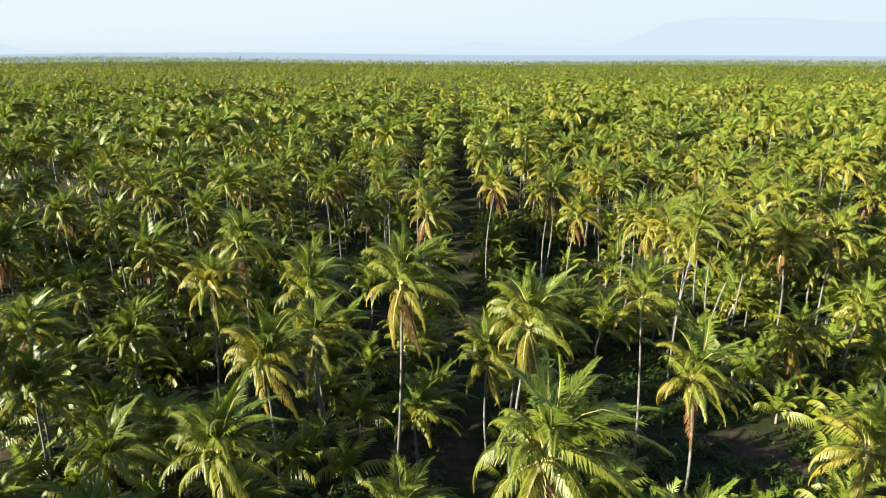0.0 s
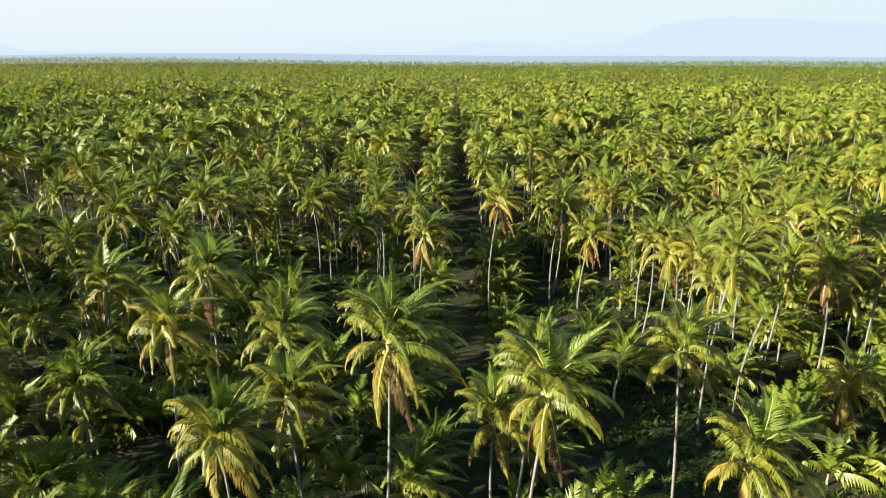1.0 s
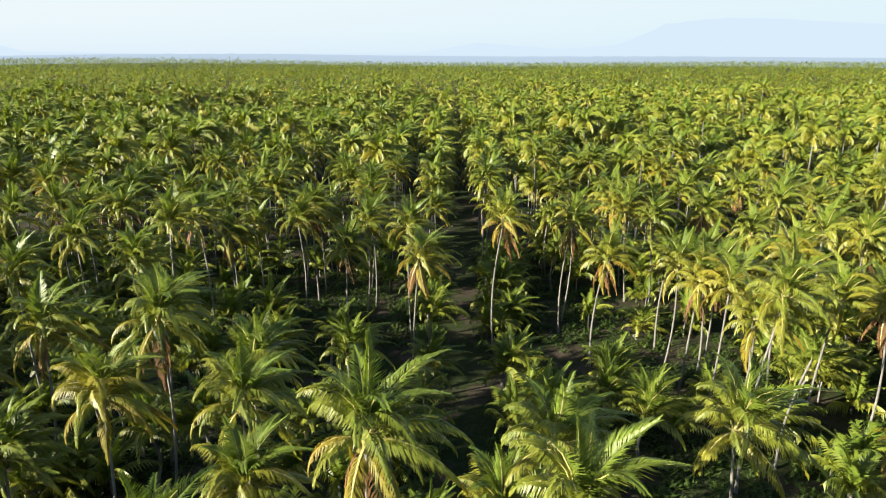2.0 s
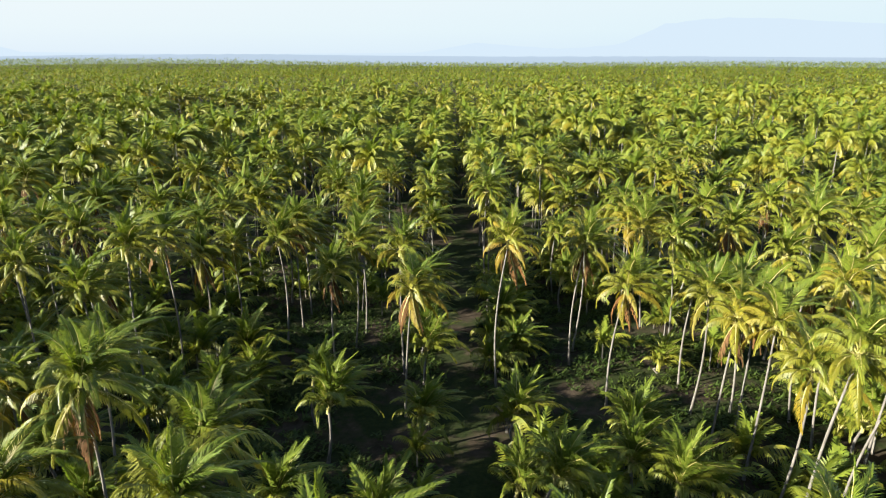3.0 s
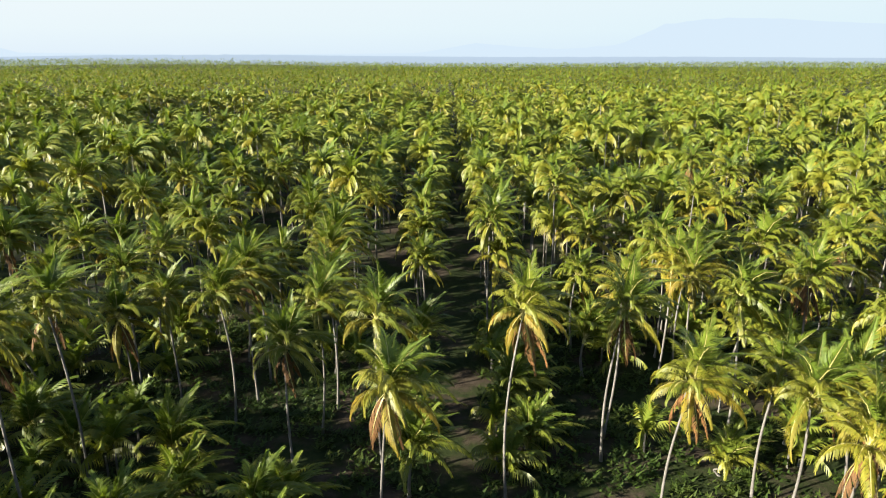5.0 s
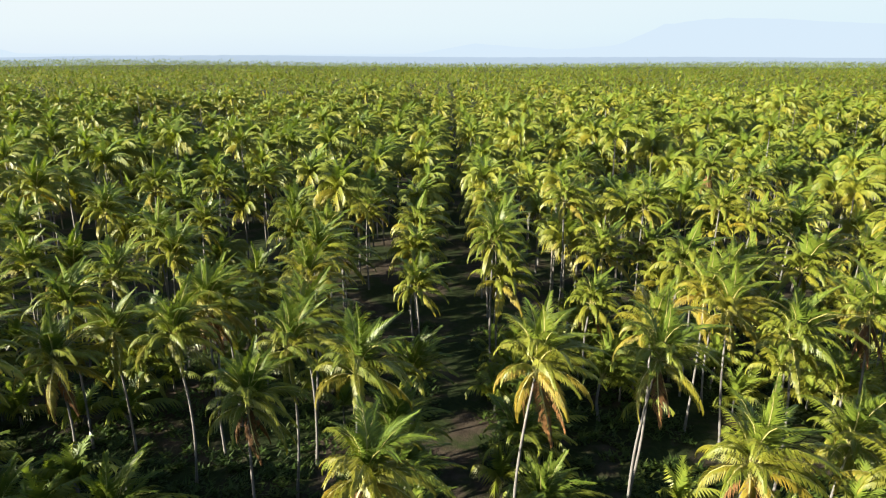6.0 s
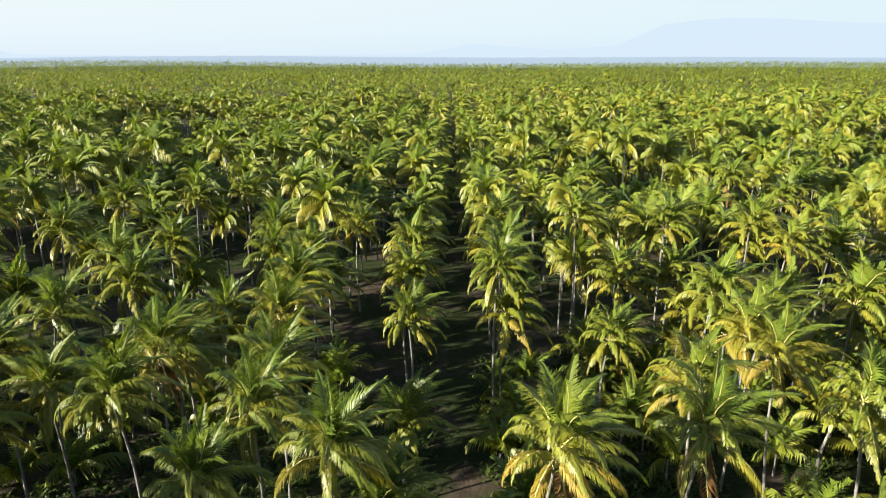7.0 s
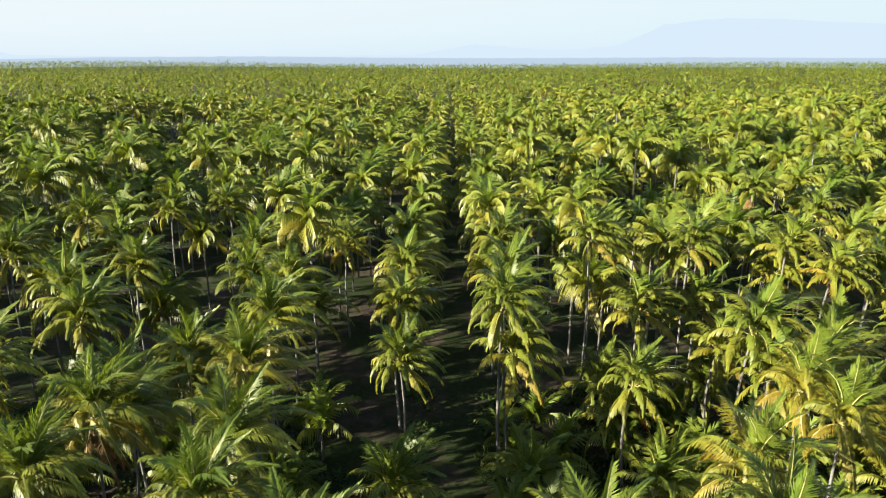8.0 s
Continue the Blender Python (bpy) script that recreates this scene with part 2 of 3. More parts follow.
def crown_arrays(rng, sets, fullness, dry):
    """A whole crown as one triangle soup: verts, tris, slots into CROWN_SKINS."""
    verts, tris, slots, base = [], [], [], 0
    top = Matrix.Rotation(radians(8), 4, "Y")
    for age, turn, scale in crown_plan(rng, fullness, dry):
        row = by_turn(sets[age], turn)
        v, f, sl, skin = row[int(rng.integers(0, len(row)))]
        skin = GOLD if skin is OLIVE and dry > 0 and rng.random() < 0.35 else skin
        m = np.array(top @ Matrix.Rotation(radians(turn), 4, "Z"))[:3, :3] * scale
        v = np.asarray(v) @ m.T
        for face, s in zip(f, sl):
            for k in range(1, len(face) - 1):
                tris.append((base + face[0], base + face[k], base + face[k + 1]))
                slots.append(CROWN_SKINS.index(STALK if s else skin))
        verts.append(v)
        base += len(v)
    return np.concatenate(verts), np.array(tris), np.array(slots)


rng_mid = np.random.default_rng(21)
MID_SET = frond_set(38, 0.15, 1, 3, 12)
MID_CROWNS = []
for dryness in (0.0, 0.0, 0.0, 0.0, 1.0, 1.0, 0.3, 0.3, 0.3, 0.3, 0.3):
    crown_v, crown_t, crown_s = crown_arrays(rng_mid, MID_SET, 1.0, dryness)
    MID_CROWNS.append(tris_mesh("crown", crown_v, crown_t, CROWN_SKINS, crown_s))
MID_TRUNKS = [trunk_mesh(rng_mid, 1.0, (0.0, 0.0), 0.13, 6, 6) for _ in range(3)]


def far_palm(x, y, hub, kind, seed):
    """A palm further off: trunk and crown."""
    rng = np.random.default_rng(3000 + seed)
    root = new("coconut_palm")
    root.location = (x, y, 0)
    tagged(root, LABELS[kind], "palm tree", "coconut palms of the plantation")
    child("trunk", MID_TRUNKS[seed % 3], root, Matrix.Diagonal((1, 1, hub, 1)))
    pick = int(rng.integers(4, 6)) if kind == "dry" else int(rng.choice((0, 1, 2, 3, 6, 7, 8, 9, 10)))
    tilt = Euler((rng.uniform(-0.1, 0.1), rng.uniform(-0.1, 0.1), rng.uniform(-0.6, 0.6)))
    child("crown", MID_CROWNS[pick], root, Matrix.LocRotScale((0, 0, hub), tilt, Vector((1, 1, 1)) * rng.uniform(1.0, 1.24)))


def palm(x, y, hub, kind="tall", seed=0, size=1.0, fullness=1.0):
    """A coconut palm with every frond a part of its own; far ones have their crown in one part."""
    if y > 114 or abs(x) > 62:
        return far_palm(x, y, hub, kind, seed)
    rng = np.random.default_rng(1000 + seed)
    lean = np.array([1.6, 0.2]) if kind == "bare" else rng.uniform(-0.07, 0.07, 2) * hub
    root = new("coconut_palm")
    root.location = (x - lean[0], y - lean[1], 0)
    tagged(root, LABELS[kind], "palm tree", "coconut palms of the plantation")
    child("trunk", trunk_mesh(rng, max(0.4, hub - 0.25), lean, 0.118 if hub > 7 else 0.16), root)
    if kind == "bare":
        return root
    top = wind(lean[0], lean[1], hub, 7 + rng.uniform(-5, 5))
    child("sheath", HEARTS[seed % 2], root, top)
    if kind != "young":
        for k in range(4):
            a = rng.uniform(0, 6.28)
            child("coconut", NUTS[k % 3], root, top @ Matrix.Translation((0.27 * math.cos(a), 0.27 * math.sin(a), -rng.uniform(0.1, 0.45))))
    for age, turn, scale in crown_plan(rng, fullness, {"dry": 1.0, "yellow": 0.55}.get(kind, 0.25), kind == "young"):
        ripe = kind == "yellow" or kind == "dry" and age > 4
        sets = SMALL_FRONDS if kind == "young" else RIPE_FRONDS if ripe and rng.random() < 0.7 else SIDE_FRONDS if abs(x) > 27 else NEAR_FRONDS
        row = by_turn(sets[age], turn)
        m = top @ Matrix.Rotation(radians(turn), 4, "Z") @ Matrix.Rotation(radians(rng.uniform(-8, 8)), 4, "X")
        m = m @ Matrix.Scale(1.04 * scale * size, 4)
        child("frond", row[int(rng.integers(0, len(row)))], root, m, "dry orange-brown frond" if age == 7 else "")
    return root


# ---- the ground ----
def terrain(x, y):
    """Height of the land: flat, with very gentle swells far off."""
    far = min(1.0, max(0.0, (math.hypot(x, y) - 800) / 1300))
    side = math.degrees(math.atan2(x, max(y, 1.0)))
    return far * far * (13 * math.exp(-((side + 24) / 16) ** 2) + 5 * math.exp(-((side - 24) / 12) ** 2))


def ground():
    near = np.linspace(0, 260, 66)
    far = 260 * (4800 / 260) ** np.linspace(0, 1, 16)[1:]
    half = np.concatenate([near, far])
    line = np.concatenate([-half[:0:-1], half])
    n = len(line)
    verts = []
    for yy in line:
        for xx in line:
            h = 0.12 * noise.noise((xx * 0.11, yy * 0.11, 0.0)) + 0.05 * noise.noise((xx * 0.5, yy * 0.5, 3.0))
            verts.append((xx, yy + 60, h if max(abs(xx), abs(yy)) < 250 else terrain(xx, yy + 60)))
    faces = [(j * n + i, j * n + i + 1, (j + 1) * n + i + 1, (j + 1) * n + i) for j in range(n - 1) for i in range(n - 1)]
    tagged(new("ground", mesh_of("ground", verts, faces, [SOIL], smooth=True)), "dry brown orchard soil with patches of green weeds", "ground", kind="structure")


ground()

# ---- the measured palms, row by row (each row runs ahead, along y) ----
planted = []


def plant_row(number, palms):
    """Palms of one row, counted from the lane: offset from the row's line, y, height of the crown's centre, kind."""
    x = -1.6 + 9.5 * number
    for dx, y, hub, kind in palms:
        hub = max(0.5, hub - 1.8) if kind == "young" else hub
        planted.append((x + dx, y, hub))
        palm(x + dx, y, hub, kind, seed=len(planted))


plant_row(-7, [(-2.6, 125.3, 15.9, "tall")])
plant_row(-6, [(-1.6, 93.3, 14.3, "tall"), (-3.7, 94.7, 5.7, "young")])
plant_row(-5, [(-0.6, 82.0, 13.9, "dry"), (-0.4, 82.5, 2.5, "young"), (2.6, 147.1, 13.2, "tall")])
plant_row(-4, [(0.4, 74.8, 14.7, "tall"), (0.7, 84.9, 15.5, "tall"), (0.4, 96.2, 15.6, "tall"), (1.5, 122.6, 12.0, "tall"), (0.6, 147.1, 15.7, "tall")])
plant_row(-3, [(-0.7, 43.5, 9.5, "tall"), (-2.9, 47.2, 12.6, "tall"), (-1.0, 53.0, 2.2, "young"), (1.5, 55.0, 8.8, "tall"), (-2.0, 61.1, 3.2, "young"), (-0.3, 64.0, 14.2, "dry"), (-0.3, 64.0, 2.6, "young"), (-0.2, 79.8, 14.6, "tall"), (0.8, 86.5, 16.7, "tall"), (1.6, 92.2, 15.9, "dry"), (-3.5, 95.2, 5.5, "young"), (2.1, 101.2, 11.3, "yellow"), (4.7, 105.2, 11.6, "tall"), (1.5, 112.6, 14.2, "tall"), (3.5, 121.4, 13.5, "tall"), (1.8, 135.3, 13.5, "tall"), (-4.2, 144.5, 13.1, "tall"), (-2.8, 156.3, 14.2, "tall"), (2.8, 161.0, 14.1, "dry")])
plant_row(-2, [(0.7, 52.6, 14.7, "yellow"), (1.2, 59.7, 16.6, "tall"), (-2.0, 67.7, 14.0, "tall"), (0.8, 86.4, 1.5, "young"), (1.8, 101.4, 13.3, "tall"), (2.8, 106.5, 13.9, "yellow"), (3.1, 109.9, 11.7, "tall"), (2.9, 120.1, 10.8, "tall"), (3.8, 135.2, 12.1, "tall"), (2.4, 142.2, 12.9, "tall")])
plant_row(-1, [(-1.6, 31.6, 12.3, "tall"), (-1.2, 40.4, 13.5, "yellow"), (0.8, 47.6, 12.0, "yellow"), (-0.5, 52.4, 14.3, "tall"), (-1.6, 58.5, 13.8, "tall"), (0.4, 89.2, 1.5, "young"), (-0.4, 95.3, 11.2, "tall"), (1.7, 99.4, 13.3, "yellow"), (1.6, 104.6, 13.4, "tall"), (0.7, 111.4, 14.4, "yellow"), (2.0, 149.3, 11.6, "tall"), (-0.3, 155.2, 10.9, "tall")])
plant_row(0, [(-1.2, 41.7, 18.9, "dry"), (-0.8, 47.9, 6.2, "young"), (0.3, 78.5, 5.0, "young"), (-0.5, 83.7, 13.6, "yellow"), (-2.1, 93.3, 14.5, "yellow"), (0.7, 120.3, 10.5, "yellow"), (0.2, 127.6, 12.1, "tall"), (0.1, 137.5, 12.6, "tall"), (-0.3, 144.6, 11.0, "tall")])
plant_row(1, [(-3.9, 21.6, 19.0, "tall"), (-2.0, 40.1, 16.5, "dry"), (-4.3, 47.4, 10.3, "yellow"), (-1.7, 48.1, 14.2, "tall"), (-0.5, 79.7, 4.5, "young"), (-0.4, 91.1, 16.0, "dry"), (0.2, 119.7, 11.4, "yellow"), (-0.7, 119.8, 15.6, "tall"), (0.3, 129.5, 14.0, "tall"), (0.4, 138.1, 15.5, "tall")])
plant_row(2, [(-0.4, 39.4, 12.7, "yellow"), (-1.7, 47.7, 15.5, "tall"), (-2.3, 70.0, 6.2, "young"), (-0.9, 75.3, 5.6, "young"), (0.3, 78.2, 3.9, "young"), (0.8, 85.2, 13.1, "dry"), (-1.1, 95.1, 14.5, "tall"), (0.0, 100.2, 14.3, "yellow"), (-0.2, 117.9, 9.6, "dry"), (3.1, 128.0, 11.6, "tall"), (3.0, 141.1, 14.3, "tall")])
plant_row(3, [(4.1, 66.8, 10.5, "bare"), (0.1, 68.7, 12.8, "yellow"), (-0.0, 74.2, 13.9, "yellow"), (-1.1, 78.3, 12.8, "yellow"), (1.4, 80.3, 12.9, "yellow"), (-1.2, 84.1, 12.6, "yellow"), (1.7, 85.0, 12.7, "yellow"), (-0.3, 89.9, 11.3, "tall"), (0.2, 98.5, 14.2, "tall"), (-0.8, 106.6, 13.2, "yellow"), (-1.6, 109.8, 13.4, "yellow"), (1.5, 113.0, 13.7, "yellow"), (-0.1, 119.6, 13.1, "tall"), (0.2, 134.5, 15.9, "tall"), (-1.0, 170.5, 14.4, "tall")])
plant_row(4, [(-2.0, 58.2, 7.4, "yellow"), (0.4, 115.2, 13.9, "tall"), (1.2, 68.4, 14.2, "yellow"), (-0.8, 71.9, 13.4, "tall"), (2.4, 96.2, 12.9, "tall"), (2.4, 110.3, 11.6, "yellow"), (1.5, 128.5, 15.0, "tall"), (-0.5, 133.0, 16.1, "tall")])
plant_row(5, [(0.6, 85.8, 15.0, "tall"), (-0.2, 133.8, 12.9, "tall"), (0.5, 147.1, 16.1, "tall"), (1.1, 163.9, 15.7, "dry")])
plant_row(6, [(-0.2, 82.0, 7.4, "tall"), (-1.0, 109.9, 13.5, "tall")])
plant_row(7, [(1.3, 112.2, 15.7, "tall")])


# ---- the rest of the plantation on the same rows ----
ROW_GAP, TREE_GAP, FIRST_ROW, ROW_SLANT = 9.45, 6.1, -2.2, 0.014


def stands_free(x, y, reach):
    return all((x - a) ** 2 + (y - b) ** 2 > reach ** 2 for a, b, _ in planted)


def in_clearing(x, y):
    lane = FIRST_ROW + ROW_GAP / 2 + ROW_SLANT * (y - 90)
    return (254 < y < 340 and -122 < x < -66) or (y < 420 and abs(x - lane) < 3.3 - 2.0 * max(0.0, y - 220) / 200)


def in_sight(x, y, margin):
    return y > 12 and abs(x) < 0.74 * y + margin


def grid_places(y0, y1, x_limit, seed):
    """Planting places with their natural scatter, row by row."""
    rng = np.random.default_rng(seed)
    places = []
    for i in range(-int(x_limit / ROW_GAP), int(x_limit / ROW_GAP) + 1):
        shift = rng.uniform(0, TREE_GAP)
        for j in range(int((y1 - y0) / TREE_GAP)):
            y = y0 + shift + TREE_GAP * j + rng.normal(0, 1.0)
            x = FIRST_ROW + ROW_GAP * i + ROW_SLANT * (y - 90) + rng.normal(0, 0.65 if y < 380 else 2.4)
            hub = float(np.clip(rng.normal(13.8, 2.1), 8, 19))
            if rng.random() < 0.2:
                hub = rng.uniform(6.5, 10.5)
            keep = rng.random()
            if not in_clearing(x, y):
                places.append((x, y, hub, keep))
    return places


OPEN = [(-22, -4, 62, 95), (-4, 16, 52, 88), (19, 36, 42, 62), (3, 24, 52, 78), (-6, 13, 96, 116), (13, 22, 103, 114), (9, 24, 16, 37)]     # stretches with few grown palms
LOW = [(-42, -14, 16, 50), (-10, 14, 18, 40)]     # stretches replanted with lower palms
rng_fill = np.random.default_rng(77)
filled = 0
for x, y, hub, keep in grid_places(14, 128, 100, 3):
    # wider margin on the left: palms added out of view to shade the lower left
    if not in_sight(x, y, 4 if x > 0 else 9) or not stands_free(x, y, 4.7 if x < -14 and y > 70 else 5.6) or keep < 0.06:
        continue
    if any(a < x < b and c < y < d for a, b, c, d in OPEN):
        continue
    if any(a < x < b and c < y < d for a, b, c, d in LOW):
        hub = 4.0 + 0.35 * (hub - 6)
    filled += 1
    planted.append((x, y, hub))
    palm(x, y, hub, ["tall", "tall", "yellow", "dry"][int(rng_fill.integers(0, 4))], seed=500 + filled)
# young palms set between the old ones
for x, y, hub, keep in grid_places(16, 118, 88, 9) + [p for p in grid_places(18, 75, 60, 10) if p[3] > 0.45] \
        + [p for p in grid_places(84, 128, 62, 12) if p[3] > 0.5 and p[0] > 9] \
        + [p for p in grid_places(66, 112, 62, 14) if p[3] > 0.45 and p[0] < -20]:
    x += ROW_GAP * 0.5 * (keep - 0.5)
    y += 3.4
    if not in_sight(x, y, 2) or not stands_free(x, y, 3.2) or keep < (0.1 if y < 80 or x < -14 or x > 22 else 0.35):
        continue
    if any(a < x < b and c < y < d for a, b, c, d in OPEN) and keep < 0.35 or (10 < x < 38 and 34 < y < 64) or (-7 < x < 0 and 30 < y < 41):
        continue
    filled += 1
    planted.append((x, y, 3.0))
    palm(x, y, float(rng_fill.uniform(0.6, 5.5)), "young", seed=500 + filled, size=float(rng_fill.uniform(0.95, 1.2)))


SINGLE = 137.0     # beyond this the palms stand too close to tell apart
joined = []
mid_places = [p for p in grid_places(114, 168, 160, 4) if in_sight(p[0], p[1], 5) and p[3] > 0.05]
for k, (x, y, hub, keep) in enumerate(mid_places):
    if not stands_free(x, y, 4.6):
        continue
    planted.append((x, y, hub))
    if y > SINGLE or abs(x) > 68:
        joined.append((x, y, hub, keep))
    else:
        far_palm(x, y, hub, "dry" if keep > 0.85 else "tall", 900 + k)


# lower palms set between them where the rows close up
for k, (x, y, hub, keep) in enumerate(grid_places(112, 168, 95, 17)):
    y += 3.0
    if in_sight(x, y, -4) and stands_free(x, y, 2.8) and keep > (0.3 if abs(x) < 36 else 0.6) and not (x < 4 and y < 122):
        planted.append((x, y, hub))
        if y > SINGLE or abs(x) > 60:
            joined.append((x, y, 5.0 + 0.4 * hub, keep))
        else:
            far_palm(x, y, 5.0 + 0.4 * hub, "tall", 1300 + k)


def simple_palm(rng, ages, steps, feathered, stem_sides):
    """A palm for far stretches: each frond an arched feather of pointed leaflets or, farthest off, a ribbon."""
    verts, tris, slots = [], [], []
    turn = rng.uniform(0, 360)
    for age in ages:
        rise, fall, droop, vee = AGES[age]
        s, points, angle = spine(4.4 * rng.uniform(0.85, 1.1), rise + rng.uniform(-8, 8), fall + rng.uniform(-12, 12), 1.6, 12)
        ca, sa = math.cos(radians(turn)), math.sin(radians(turn))
        points += (BREEZE * s ** 1.7)[:, None] * np.array([ca, -sa, -0.15])
        if feathered:
            for i in range(steps):
                for side in (-1, 1):
                    lo, hi = 0.1 + 0.9 * i / steps, min(1.0, 0.1 + 0.9 * (i + 1.2) / steps)
                    ends = [np.array([np.interp(a, s, points[:, k]) for k in range(3)]) for a in (lo, hi, min(1.0, hi + 0.1))]
                    reach = 1.1 * (0.45 + 0.55 * math.sin(math.pi * min(1.0, 0.15 + 0.95 * hi))) * rng.uniform(0.75, 1.15)
                    ends[2] = ends[2] + np.array([0.0, side * reach * 0.72, -reach * (0.8 * droop - 0.6 * vee) + rng.uniform(-0.1, 0.1)])
                    n = len(verts)
                    verts += [(p[0] * ca - p[1] * sa, p[0] * sa + p[1] * ca, p[2]) for p in ends]
                    tris.append((n, n + 1, n + 2))
                    slots.append(CROWN_SKINS.index(SKINS[age]))
            turn += 137.5 + rng.uniform(-12, 12)
            continue
        tilt = rng.uniform(-0.35, 0.35)
        rows = []
        for i in range(steps + 1):
            at = 0.1 + 0.9 * i / steps
            p = np.array([np.interp(at, s, points[:, k]) for k in range(3)])
            half = 0.46 * (0.35 + 0.65 * math.sin(math.pi * min(1.0, at * 1.05))) * (0.12 if i == steps else 1.0) * rng.uniform(0.7, 1.25)
            hang = half * (droop * 0.9 - vee * 0.5)
            rows.append([(p[0], p[1] - half, p[2] - hang - tilt * half), (p[0], p[1] + half, p[2] - hang + tilt * half)])
        wide = len(rows[0])
        n = len(verts)
        for row in rows:
            verts += [(x * ca - y * sa, x * sa + y * ca, z) for x, y, z in row]
        for i in range(steps):
            for k in range(wide - 1):
                a = n + i * wide + k
                tris += [(a, a + 1, a + wide), (a + 1, a + wide + 1, a + wide)]
                slots += [CROWN_SKINS.index(SKINS[age])] * 2
        turn += 137.5 + rng.uniform(-12, 12)
    for j in range(stem_sides):
        a, b = 2 * math.pi * j / stem_sides, 2 * math.pi * (j + 1) / stem_sides
        n = len(verts)
        verts += [(0.15 * math.cos(a), 0.15 * math.sin(a), -1e3), (0.15 * math.cos(b), 0.15 * math.sin(b), -1e3),
                  (0.1 * math.cos(b), 0.1 * math.sin(b), 0), (0.1 * math.cos(a), 0.1 * math.sin(a), 0)]
        tris += [(n, n + 1, n + 2), (n, n + 2, n + 3)]
        slots += [5, 5]
    return np.array(verts), np.array(tris), np.array(slots)


def grove(name, label, places, ages, steps, feathered, stem_sides, seed, size=1.0):
    """One joined stretch of far palms."""
    rng = np.random.default_rng(seed)
    shapes = [simple_palm(rng, ages, steps, feathered, stem_sides) for _ in range(20)]
    all_v, all_t, all_s, base = [], [], [], 0
    for x, y, hub, keep in places:
        v, t, sl = shapes[int(rng.integers(0, 20))]
        turn, scale = rng.uniform(-0.6, 0.6), rng.uniform(0.82, 1.15) * size
        hub = hub * rng.uniform(0.86, 1.16)
        w = v * scale
        c, s = math.cos(turn), math.sin(turn)
        w = np.stack([w[:, 0] * c - w[:, 1] * s + x, w[:, 0] * s + w[:, 1] * c + y, np.where(w[:, 2] < -100, 0.0, w[:, 2] + hub + terrain(x, y))], 1)
        all_v.append(w)
        all_t.append(t + base)
        all_s.append(sl)
        base += len(v)
    data = tris_mesh(name, np.concatenate(all_v), np.concatenate(all_t), CROWN_SKINS, np.concatenate(all_s))
    tagged(new(name, data), label, "palm grove", kind="stuff")


def wedge(y0, y1, seed, keep_over=0.05, margin=4):
    return [p for p in grid_places(y0, y1, 0.74 * y1 + 10, seed) if in_sight(p[0], p[1], margin) and p[3] > keep_over]


def between(places):
    """Lower palms grown up between the planted ones."""
    return [(x + 3.0 * (keep - 0.6), y, 5.0 + 0.4 * hub, keep) for x, y, hub, keep in places]


FAR = "coconut palms in long planted rows, green crowns close together"
FULL = [0, 1, 1, 1, 2, 2, 2, 2, 3, 3, 3, 3, 4, 4, 4, 5, 5, 6]
grove("palm_grove", FAR, joined, FULL + [1, 2, 2, 3, 3, 4, 4, 5, 6], 22, True, 4, 30, 1.1)
grove("palm_grove", FAR, wedge(168, 262, 5) + between(wedge(168, 262, 25, 0.5)), FULL + [2, 3, 3, 4, 5], 13, True, 3, 31, 1.15)
grove("palm_grove", FAR, wedge(262, 400, 15) + between(wedge(262, 400, 26, 0.55)), FULL, 7, True, 3, 35, 1.15)
grove("palm_grove", FAR, wedge(400, 1050, 6, 0.28), [1, 2, 2, 3, 3, 3, 4, 4, 4, 6], 2, False, 0, 32, 1.15)
grove("palm_grove", FAR, wedge(1050, 1950, 7, 0.6), [1, 2, 3, 3, 4, 4, 4], 1, False, 0, 33, 1.65)
thicket = []
for x, y, hub, keep in grid_places(14, 132, 100, 41) + grid_places(15, 132, 100, 42) + grid_places(17, 132, 100, 43):
    x += ROW_GAP * (keep - 0.5)
    glade = (-22 < x < -2 and 66 < y < 95) or (17 < x < 34 and 78 < y < 92) or (-24 < x < -8 and 92 < y < 116) or in_clearing(x, y)
    glade = glade or (14 < x < 30 and 40 < y < 66) or (8 < x < 25 and 78 < y < 112 and keep < 0.7)
    if in_sight(x, y, 3) and not glade and stands_free(x, y, 1.6) and (keep > 0.3 or x > 4):
        thicket.append((x, y, 0.3 + 0.16 * max(0.0, hub - 8) + 1.2 * (keep > 0.8), keep))
grove("palm_thicket", "low self-sown coconut palms in the shade under the grown ones", thicket, [0, 0, 1, 1, 1, 2, 2, 2, 3, 3, 4], 16, True, 3, 36, 0.95)
# unseen palms out of view, added round the camera and for their shade
shade_palms = [p for p in grid_places(-70, 178, 130, 8) if p[3] > 0.05 and not in_sight(p[0], p[1], 11) and not (p[1] > 12 and abs(p[0]) > 0.74 * p[1] + 45)]
# made taller on the left so that they shade more of the floor
shade_palms = [(x, y, hub * (1.25 if x < -12 else 1.0), keep) for x, y, hub, keep in shade_palms]
grove("palm_grove", FAR, shade_palms, FULL + [3, 4, 5], 4, True, 3, 34, 1.08)


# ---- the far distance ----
def haze_glow_material(name, colour):
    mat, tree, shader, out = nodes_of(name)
    # emission only: the haze of the distance is mixed straight into this colour
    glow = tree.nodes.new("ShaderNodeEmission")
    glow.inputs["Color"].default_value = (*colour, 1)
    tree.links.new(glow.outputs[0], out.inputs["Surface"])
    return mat


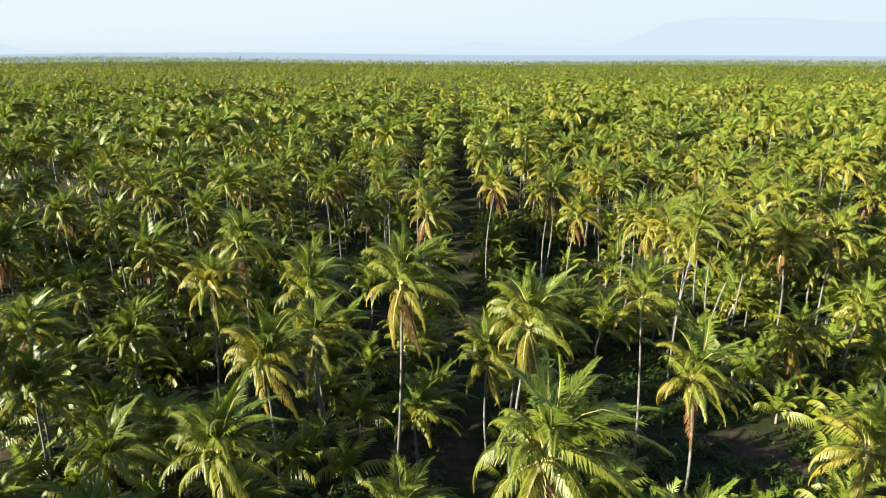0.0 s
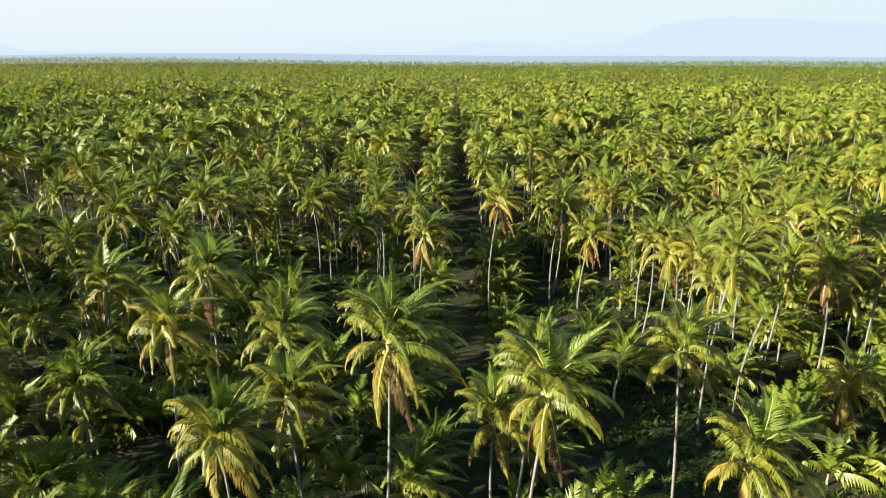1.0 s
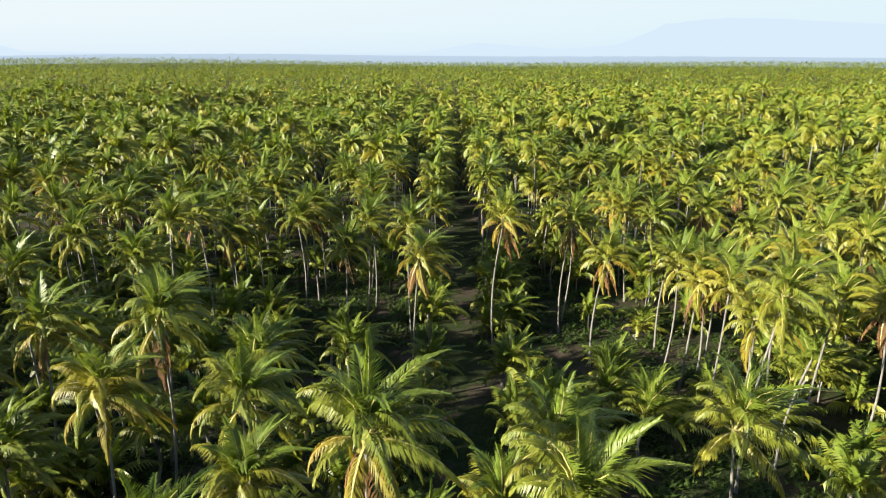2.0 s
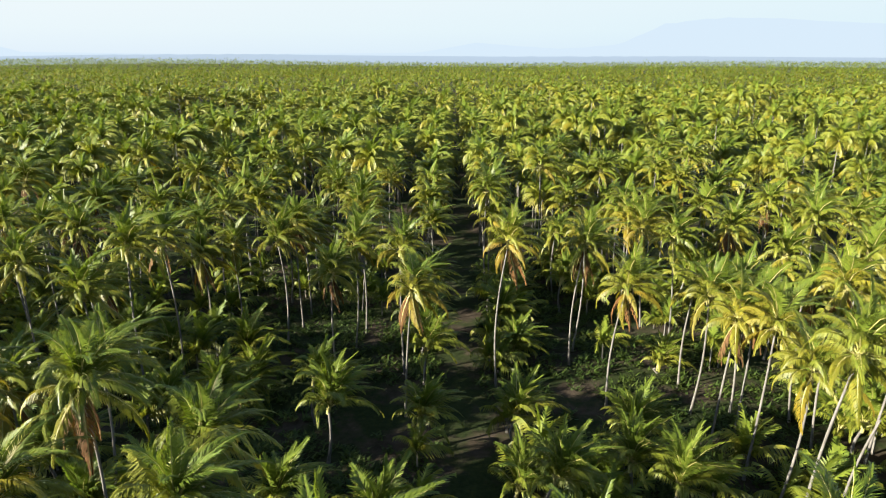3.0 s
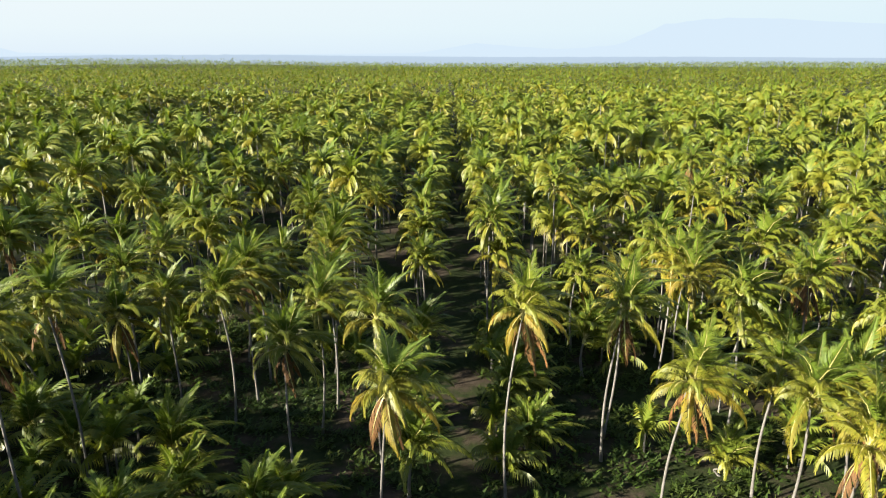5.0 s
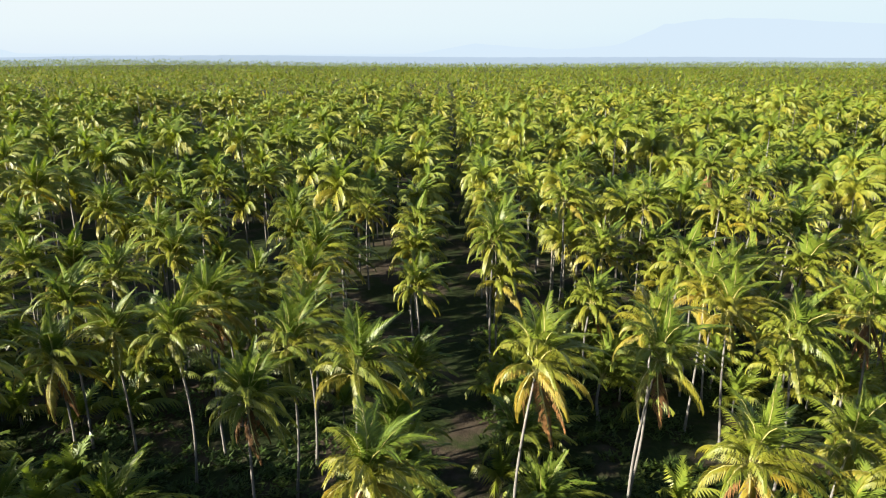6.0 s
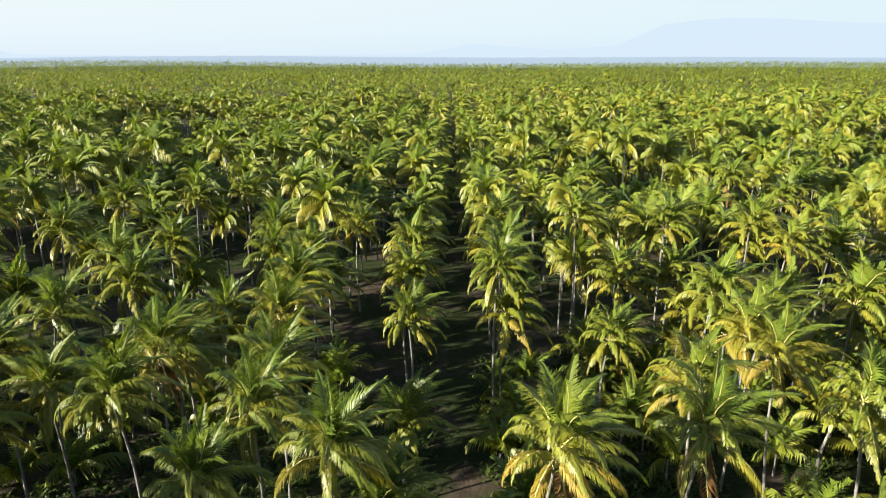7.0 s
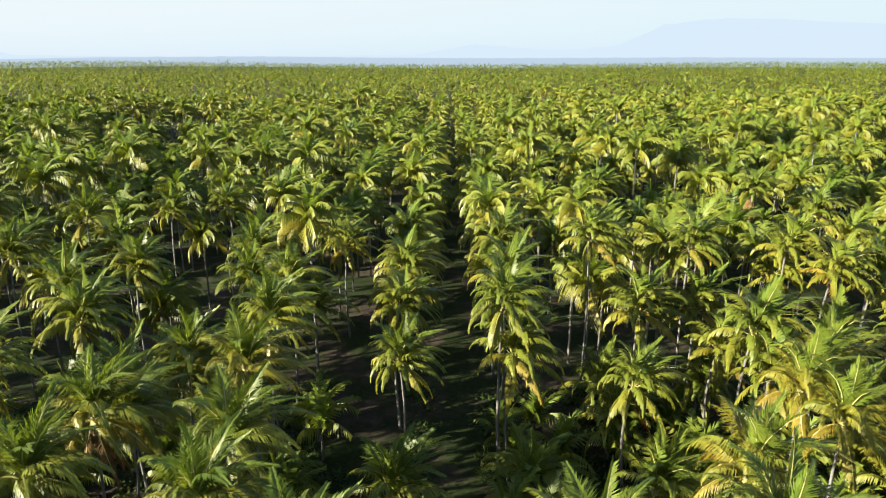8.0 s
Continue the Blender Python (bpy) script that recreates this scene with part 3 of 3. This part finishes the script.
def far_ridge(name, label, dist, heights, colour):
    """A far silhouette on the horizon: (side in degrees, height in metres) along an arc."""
    mat = haze_glow_material(name, colour)
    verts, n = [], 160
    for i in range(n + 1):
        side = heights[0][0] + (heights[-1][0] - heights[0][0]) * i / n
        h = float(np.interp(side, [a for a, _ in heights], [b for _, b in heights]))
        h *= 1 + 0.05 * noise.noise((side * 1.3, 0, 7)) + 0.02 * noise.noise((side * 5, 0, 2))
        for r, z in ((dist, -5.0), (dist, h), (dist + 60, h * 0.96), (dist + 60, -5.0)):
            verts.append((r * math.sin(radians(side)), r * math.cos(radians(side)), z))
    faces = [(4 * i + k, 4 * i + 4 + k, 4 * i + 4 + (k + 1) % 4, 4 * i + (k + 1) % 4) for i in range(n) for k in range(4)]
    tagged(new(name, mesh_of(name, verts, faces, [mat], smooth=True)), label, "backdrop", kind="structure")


# both silhouettes glow, with their blue haze painted into the colour
far_ridge("backdrop", "far mountains on the horizon, blue haze painted into their glow", 4600,
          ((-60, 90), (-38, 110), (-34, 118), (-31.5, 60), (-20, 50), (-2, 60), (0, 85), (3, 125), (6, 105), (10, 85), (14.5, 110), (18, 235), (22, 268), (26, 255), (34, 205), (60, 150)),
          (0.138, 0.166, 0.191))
far_ridge("backdrop", "low coastal land on the horizon, grey-blue haze painted into its glow", 2450,
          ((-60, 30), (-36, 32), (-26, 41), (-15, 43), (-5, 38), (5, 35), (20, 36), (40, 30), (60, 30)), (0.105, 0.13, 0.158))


def sky_backdrop():
    """The pale haze low over the horizon ahead: white towards the sun, bluer away from it."""
    mat, tree, shader, out = nodes_of("horizon_haze")
    place = tree.nodes.new("ShaderNodeTexCoord")
    split = tree.nodes.new("ShaderNodeSeparateXYZ")
    tree.links.new(place.outputs["Generated"], split.inputs[0])
    height = ramp_node(tree, split.outputs["Z"], ((0.0, (0.144, 0.169, 0.191)), (0.3, (0.159, 0.182, 0.191)), (1.0, (0.174, 0.188, 0.192))))
    aside = ramp_node(tree, split.outputs["X"], ((0.1, (1.04, 1.01, 1.0)), (0.9, (0.9, 0.96, 0.99))))
    glow = tree.nodes.new("ShaderNodeEmission")
    tree.links.new(mixed(tree, 1.0, height, aside, "MULTIPLY"), glow.inputs["Color"])
    tree.links.new(glow.outputs[0], out.inputs["Surface"])
    verts, n = [], 48
    for i in range(n + 1):
        side = radians(-62 + 124 * i / n)
        for z in (-5.0, 300.0, 700.0):
            verts.append((4760 * math.sin(side), 4760 * math.cos(side), z))
    faces = [(3 * i + k, 3 * i + 3 + k, 3 * i + 4 + k, 3 * i + 1 + k) for i in range(n) for k in range(2)]
    tagged(new("backdrop", mesh_of("backdrop", verts, faces, [mat], smooth=True)), "pale hazy sky low over the horizon", "sky", kind="structure")


sky_backdrop()


# ---- weeds and shrubs on the orchard floor ----
def undergrowth():
    rng = np.random.default_rng(55)
    verts, tris = [], []
    while len(tris) < 135000:
        x, y = rng.uniform(-75, 75), rng.uniform(14, 135)
        if abs(x) > 0.74 * y + 3 or (abs(x - 3 - 0.018 * (y - 90)) < 2.2):
            continue
        if -9 < x < -2 and 78 < y < 92 and rng.random() < 0.8:
            continue
        if noise.noise((x * 0.09, y * 0.09, 4.0)) + 0.5 * noise.noise((x * 0.35, y * 0.35, 1.0)) < -0.2:
            continue
        tall = rng.uniform(0.4, 1.1) * (2.2 if rng.random() < 0.2 else 1.0)
        for _ in range(int(rng.integers(14, 26))):
            a, r = rng.uniform(0, 6.28), rng.uniform(0, 0.55) * (0.6 + tall)
            bx, by, bz = x + r * math.cos(a), y + r * math.sin(a), rng.uniform(-0.05, 0.6) * tall
            d, lift, size = rng.uniform(0, 6.28), rng.uniform(0.1, 0.9), rng.uniform(0.25, 0.7)
            w = rng.uniform(0.07, 0.17)
            n = len(verts)
            tip = (bx + size * math.cos(d), by + size * math.sin(d), max(0.02, bz + size * lift))
            verts += [(bx - w * math.sin(d), by + w * math.cos(d), bz), (bx + w * math.sin(d), by - w * math.cos(d), bz), tip]
            tris.append((n, n + 1, n + 2))
    data = tris_mesh("undergrowth", np.array(verts), np.array(tris), [GRASS], np.zeros(len(tris)))
    tagged(new("undergrowth", data), "low green weeds and shrubs on the orchard floor", "weeds", kind="stuff")


undergrowth()
